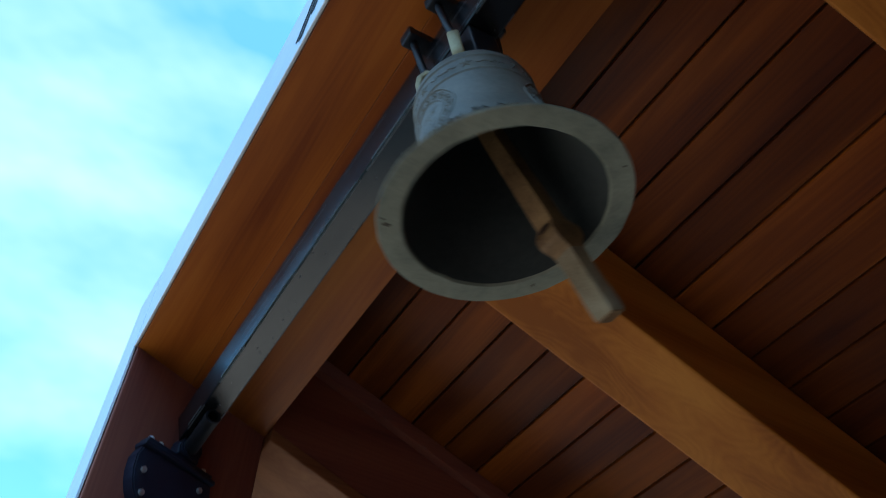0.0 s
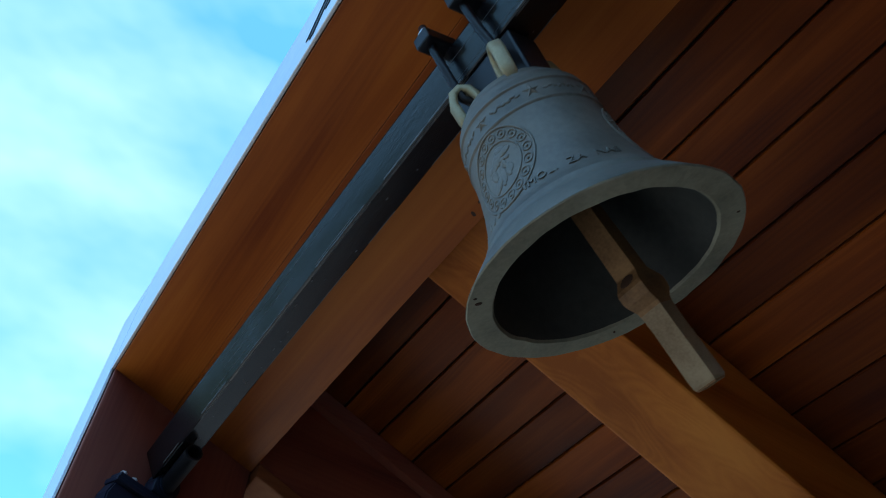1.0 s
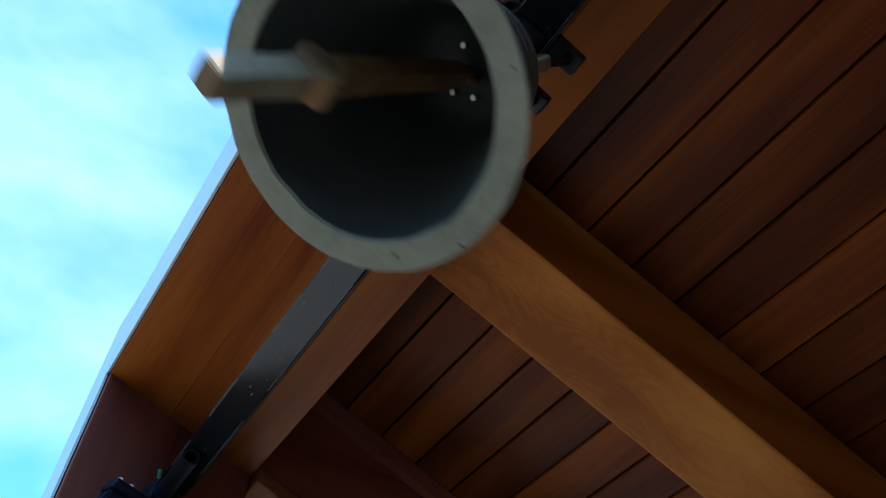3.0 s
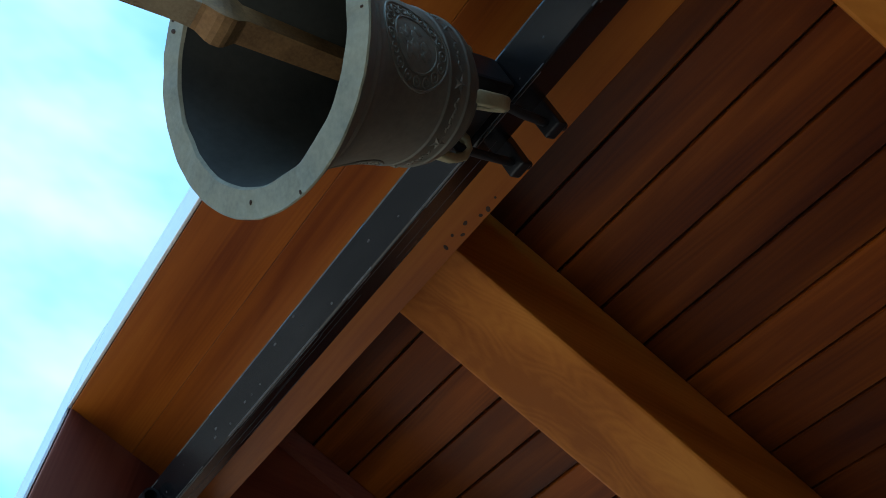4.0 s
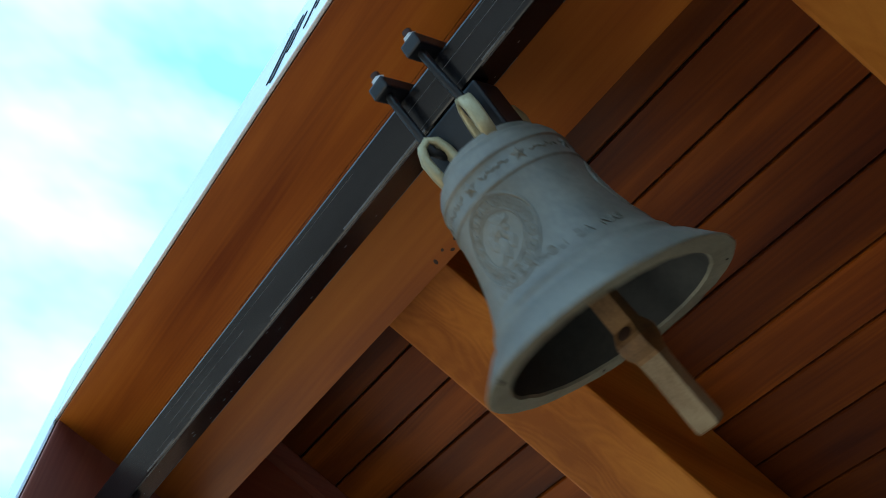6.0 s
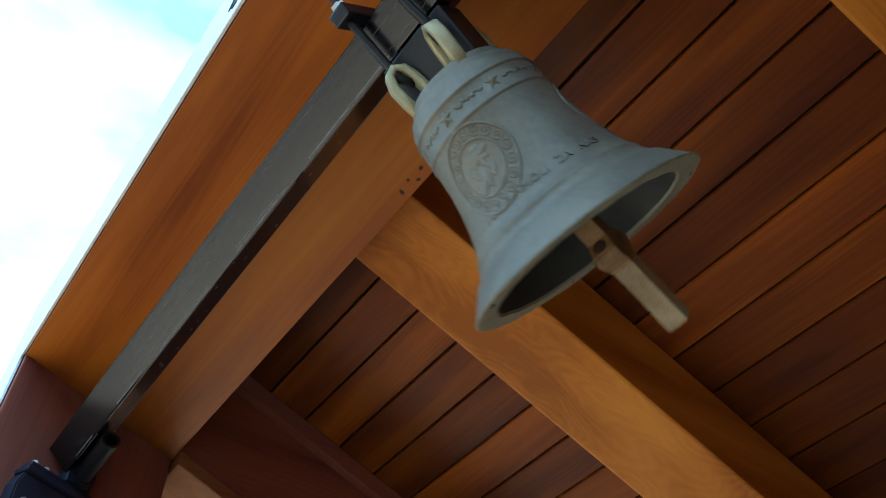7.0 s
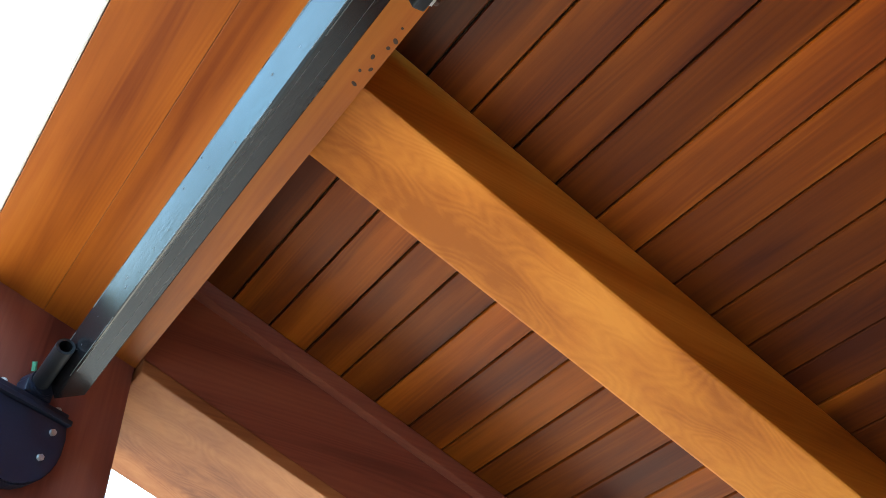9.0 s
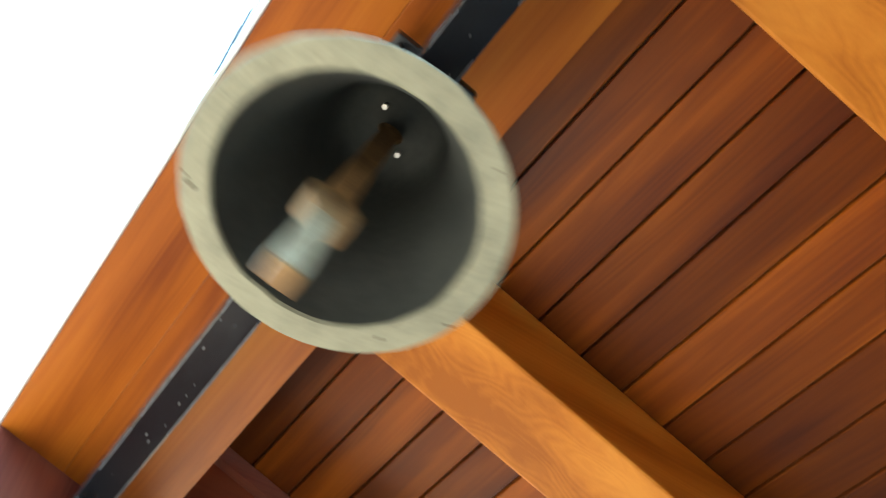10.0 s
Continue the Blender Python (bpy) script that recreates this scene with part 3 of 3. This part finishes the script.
def clapper_of(thing):
    """Forged clapper: square shank, faceted ball, square tail."""
    def loft(sections, n):
        bm = bmesh.new()
        rings = []
        for z, w, h in sections:
            ring = []
            for k in range(n):
                a = k * math.tau / n
                q = 1 + (1.0 / max(abs(math.cos(a)), abs(math.sin(a))) - 1) * 0.92
                ring.append(bm.verts.new((w * q * math.cos(a), h * q * math.sin(a), z)))
            rings.append(ring)
        for u, v in zip(rings, rings[1:]):
            for k in range(n):
                bm.faces.new((u[k], u[(k + 1) % n], v[(k + 1) % n], v[k]))
        bm.faces.new(rings[0][::-1])
        bm.faces.new(rings[-1])
        return bm
    L = CLAP_L
    body = part("clapper", loft([(0.012, 0.007, 0.007), (0.0, 0.010, 0.010), (-0.05, 0.0122, 0.0122), (-L * 0.585, 0.0134, 0.0138), (-L * 0.590, 0.0140, 0.0137), (-L * 0.624, 0.0238, 0.0160), (-L * 0.638, 0.0256, 0.0168), (-L * 0.662, 0.0256, 0.0168), (-L * 0.678, 0.0236, 0.0162), (-L * 0.706, 0.0152, 0.0144), (-L * 0.72, 0.0140, 0.0142)], 8), RUST_IRON, thing, "rusty brown forged clapper with a faceted ball")
    part("tail", loft([(-L * 0.716, 0.0139, 0.0141), (-L * 0.78, 0.0132, 0.0132), (-L * 0.955, 0.0138, 0.0138), (-L * 0.985, 0.0136, 0.0136), (-L * 0.994, 0.0126, 0.0126)], 8), PALE_IRON, body, "pale worn square clapper tail")
    part("tail_end", loft([(-L * 0.9942, 0.0124, 0.0124), (-L, 0.0116, 0.0116)], 8), RUST_IRON, body, "rusty struck end of the tail")
    # shade of the upturned facet, laid on as a dark patch
    dark = part("shaded_facet", bump_flat(0.0095, 0.0078, 0.0011), CHIP_AND_SHADE, body, "dark patch for the shade on the facet above the ball")
    dark.matrix_basis = Matrix.Translation((-0.0193, 0, -L * 0.607)) @ Matrix.Rotation(-math.pi / 2, 4, "Z") @ Matrix.Rotation(math.pi / 2 - 0.71, 4, "X")
    part("eye", ring_flat(0.012, 0.004, 18, 8), RUST_IRON, body, smooth=True).matrix_basis = Matrix.Translation((0, 0, 0.014)) @ Matrix.Rotation(math.pi / 2, 4, "X")
    return body


clapper = clapper_of(bell)


# ---- the bearing on the post ----
def bearing():
    thing = tagged(new("bell_bearing"), "navy painted iron bearing plate with zinc bolts on the post", "bearing")
    d = Vector((W, -POST_SKEW, 0)).normalized()
    turn = math.atan2(d.y, d.x)
    mid = Vector((0.166, POST_SKEW + 0.166 * -POST_SKEW / W, 0))
    thing.matrix_basis = Matrix.Translation((mid.x, mid.y, Z0 + 0.008)) @ Matrix.Rotation(turn, 4, "Z") @ Matrix.Translation((-0.006, 0, 0))
    # local: x along the post's face, -y out of it, z from the beam's underside
    outline = [(-0.101, -0.226), (0.079, -0.226), (0.084, -0.25)]
    outline += [(-0.013 + 0.097 * math.cos(a), -0.265 + 0.105 * math.sin(a)) for a in [radians(-8 - 164 * i / 14) for i in range(15)]]
    outline += [(-0.110, -0.25)]
    bm = bmesh.new()
    fr = [bm.verts.new((x, -0.030, z)) for x, z in outline]
    bk = [bm.verts.new((x, -0.001, z)) for x, z in outline]
    bm.faces.new(fr)
    bm.faces.new(bk[::-1])
    for i in range(len(fr)):
        j = (i + 1) % len(fr)
        bm.faces.new((fr[i], bk[i], bk[j], fr[j]))
    bmesh.ops.bevel(bm, geom=[e for e in bm.edges if all(abs(v.co.y + 0.03) < 1e-5 for v in e.verts)], offset=0.003, segments=2, affect="EDGES")
    part("plate", bm, NAVY_PAINT, thing, "rounded navy iron plate")
    part("ledge", box(-0.105, 0.082, -0.038, -0.001, -0.227, -0.216, 0.003), NAVY_PAINT, thing)
    part("ledge_strap", box(-0.098, 0.075, -0.032, -0.002, -0.2155, -0.204, 0.003), NAVY_PAINT, thing)
    part("bearing_block", join(box(-0.026, 0.030, -0.034, -0.003, -0.2035, -0.176, 0.004), cyl(0.0265, (0.002, -0.042, -0.178), (0.002, -0.003, -0.178), 28, None, 0.003)), NAVY_PAINT, thing, smooth=False)
    part("grease_nipple", cyl(0.0045, (-0.018, -0.030, -0.160), (-0.026, -0.036, -0.146), 10), GREEN_BRASS, thing, "small greenish grease nipple")
    for x, z in ((0.051, -0.252), (0.041, -0.305), (-0.088, -0.277), (-0.078, -0.322)):
        part("bolt_head", cyl(0.0066, (x, -0.0302, z), (x, -0.036, z), 6, 0.006), ZINC, thing, "zinc hexagon bolt head")
    for x in (-0.085, -0.06, 0.058):
        part("strap_bolt", cyl(0.0065, (x, -0.018, -0.2038), (x, -0.018, -0.195), 6), ZINC, thing)
    return thing


bearing()


# ---- lettering on the fascia, wear on the beam ----
def lettering(beam):
    """Painted writing that cannot be read: slanted bars."""
    rng = random.Random(11)
    y = -0.968
    for k in range(11):
        wdt = rng.choice((0.006, 0.008, 0.012))
        ztop, zlow = rng.choice((0.13, 0.15, 0.17)), rng.choice((0.04, 0.06, 0.075))
        bm = box(-0.0085, -0.0072, y - wdt, y, Z0 + zlow, Z0 + ztop)
        for v in bm.verts:
            v.co.y -= (v.co.z - Z0 - 0.1) * 0.35
        part("letter_bar", bm, INK, beam, "dark painted stroke of unreadable writing")
        y -= wdt + rng.choice((0.012, 0.016, 0.045))
    for k in range(7):
        w = rng.uniform(0.0018, 0.0042)
        bm = bump_flat(w, w * rng.uniform(1.0, 2.4), 0.0012, W - rng.uniform(0.006, 0.022), -0.87 - 0.019 * k - rng.uniform(0, 0.012), rng.uniform(0, 3))
        part("worn_spot", moved(bm, Matrix.Translation((0, 0, Z0))), CHIP_AND_SHADE, beam, "small dark chip in the beam's edge")


lettering(BEAM)

# ---- ceiling boards ----
boarding()


# ---- what moves ----
# seconds, bell's swing in degrees (positive: towards the low side), clapper's swing against the bell
SWING = [
    (0, 9.8, 22.5),
    (0.1, -7.1, 16.9),
    (0.2, -23.6, -1.7),
    (0.3, -35.1, -18.3),
    (0.4, -38.6, -22.7),
    (0.5, -32.9, -22.5),
    (0.6, -19.6, -15.1),
    (0.7, -2.9, -5.8),
    (0.8, 12.3, 6.6),
    (0.9, 21.9, 11.9),
    (1, 24.6, 15.3),
    (1.1, 20.9, 16.6),
    (1.2, 10.7, 14.9),
    (1.3, -4.4, 4.2),
    (1.4, -20.6, -3.5),
    (1.5, -33.7, -8.2),
    (1.6, -40.1, -15.7),
    (1.7, -37.8, -16.2),
    (1.8, -27.0, -16.7),
    (1.9, -10.0, -10.2),
    (2, 8.4, -5.7),
    (2.1, 22.9, 7.7),
    (2.2, 30.0, 14.2),
    (2.3, 28.3, 13.6),
    (2.4, 17.7, 13.0),
    (2.5, 0.5, 9.5),
    (2.6, -18.8, -0.1),
    (2.7, -34.9, -11.7),
    (2.8, -43.4, -15.2),
    (2.9, -41.9, -14.8),
    (3, -30.5, -12.4),
    (3.1, -12.0, -5.9),
    (3.2, 8.6, 4.5),
    (3.3, 25.3, 15.9),
    (3.4, 33.2, 18.4),
    (3.5, 30.6, 18.3),
    (3.6, 17.6, 16.0),
    (3.7, -3.0, 6.3),
    (3.8, -26.1, -8.5),
    (3.9, -44.8, -15.2),
    (4, -53.8, -14.0),
    (4.1, -50.4, -13.9),
    (4.2, -34.9, -13.8),
    (4.3, -10.9, -5.8),
    (4.4, 14.6, 8.3),
    (4.5, 34.1, 18.4),
    (4.6, 42.5, 16.7),
    (4.7, 39.0, 15.1),
    (4.8, 24.3, 12.4),
    (4.9, 1.1, 7.8),
    (5, -24.9, 2.1),
    (5.1, -46.6, -8.4),
    (5.2, -58.4, -15.9),
    (5.3, -57.7, -15.4),
    (5.4, -44.4, -14.9),
    (5.5, -21.0, 1.6),
    (5.6, 6.6, 7.6),
    (5.7, 30.8, 11.6),
    (5.8, 45.6, 13.6),
    (5.9, 48.0, 13.6),
    (6, 37.3, 13.6),
    (6.1, 15.4, 9.6),
    (6.2, -12.7, -0.4),
    (6.3, -39.3, -12.5),
    (6.4, -57.3, -14.5),
    (6.5, -62.8, -14.5),
    (6.6, -54.6, -14.5),
    (6.7, -34.0, -10.5),
    (6.8, -5.5, -2.5),
    (6.9, 23.1, 7.5),
    (7, 44.0, 16.5),
    (7.1, 52.8, 14.8),
    (7.2, 48.3, 14.1),
    (7.3, 31.0, 14.4),
    (7.4, 4.1, 6.7),
    (7.5, -25.7, 3.0),
    (7.6, -50.1, -10.5),
    (7.7, -63.6, -12.0),
    (7.8, -63.8, -11.4),
    (7.9, -50.4, -8.9),
    (8, -25.9, -0.4),
    (8.1, 4.1, 7.8),
    (8.2, 31.2, 14.0),
    (8.3, 48.9, 18.2),
    (8.4, 53.7, 18.4),
    (8.5, 45.0, 18.6),
    (8.6, 24.7, 18.2),
    (8.7, -4.2, 10.9),
    (8.8, -34.2, -4.5),
    (8.9, -57.3, -10.9),
    (9, -68.5, -11.2),
    (9.1, -65.9, -11.6),
    (9.2, -49.6, -10.0),
    (9.3, -22.3, -2.4),
    (9.4, 9.6, 5.3),
    (9.5, 37.0, 16.9),
    (9.6, 52.7, 14.7),
    (9.7, 54.1, 14.5),
    (9.8, 41.4, 14.2),
    (9.9, 17.0, 4.0),
    (10, -13.5, -2.2),
]


TILT = Matrix.Rotation(-0.0384, 4, "X") @ Matrix.Rotation(0.014, 4, "Z")   # the axle hangs a little lower at the post


def motions():
    walk(bell, [(t, Matrix.Translation(AXLE) @ TILT @ Matrix.Rotation(radians(-a), 4, "Y")) for t, a, b in SWING])
    walk(clapper, [(t, Matrix.Translation((0, 0, -PIVOT)) @ Matrix.Rotation(0.0235, 4, "X") @ Matrix.Rotation(radians(-b), 4, "Y")) for t, a, b in SWING])


motions()
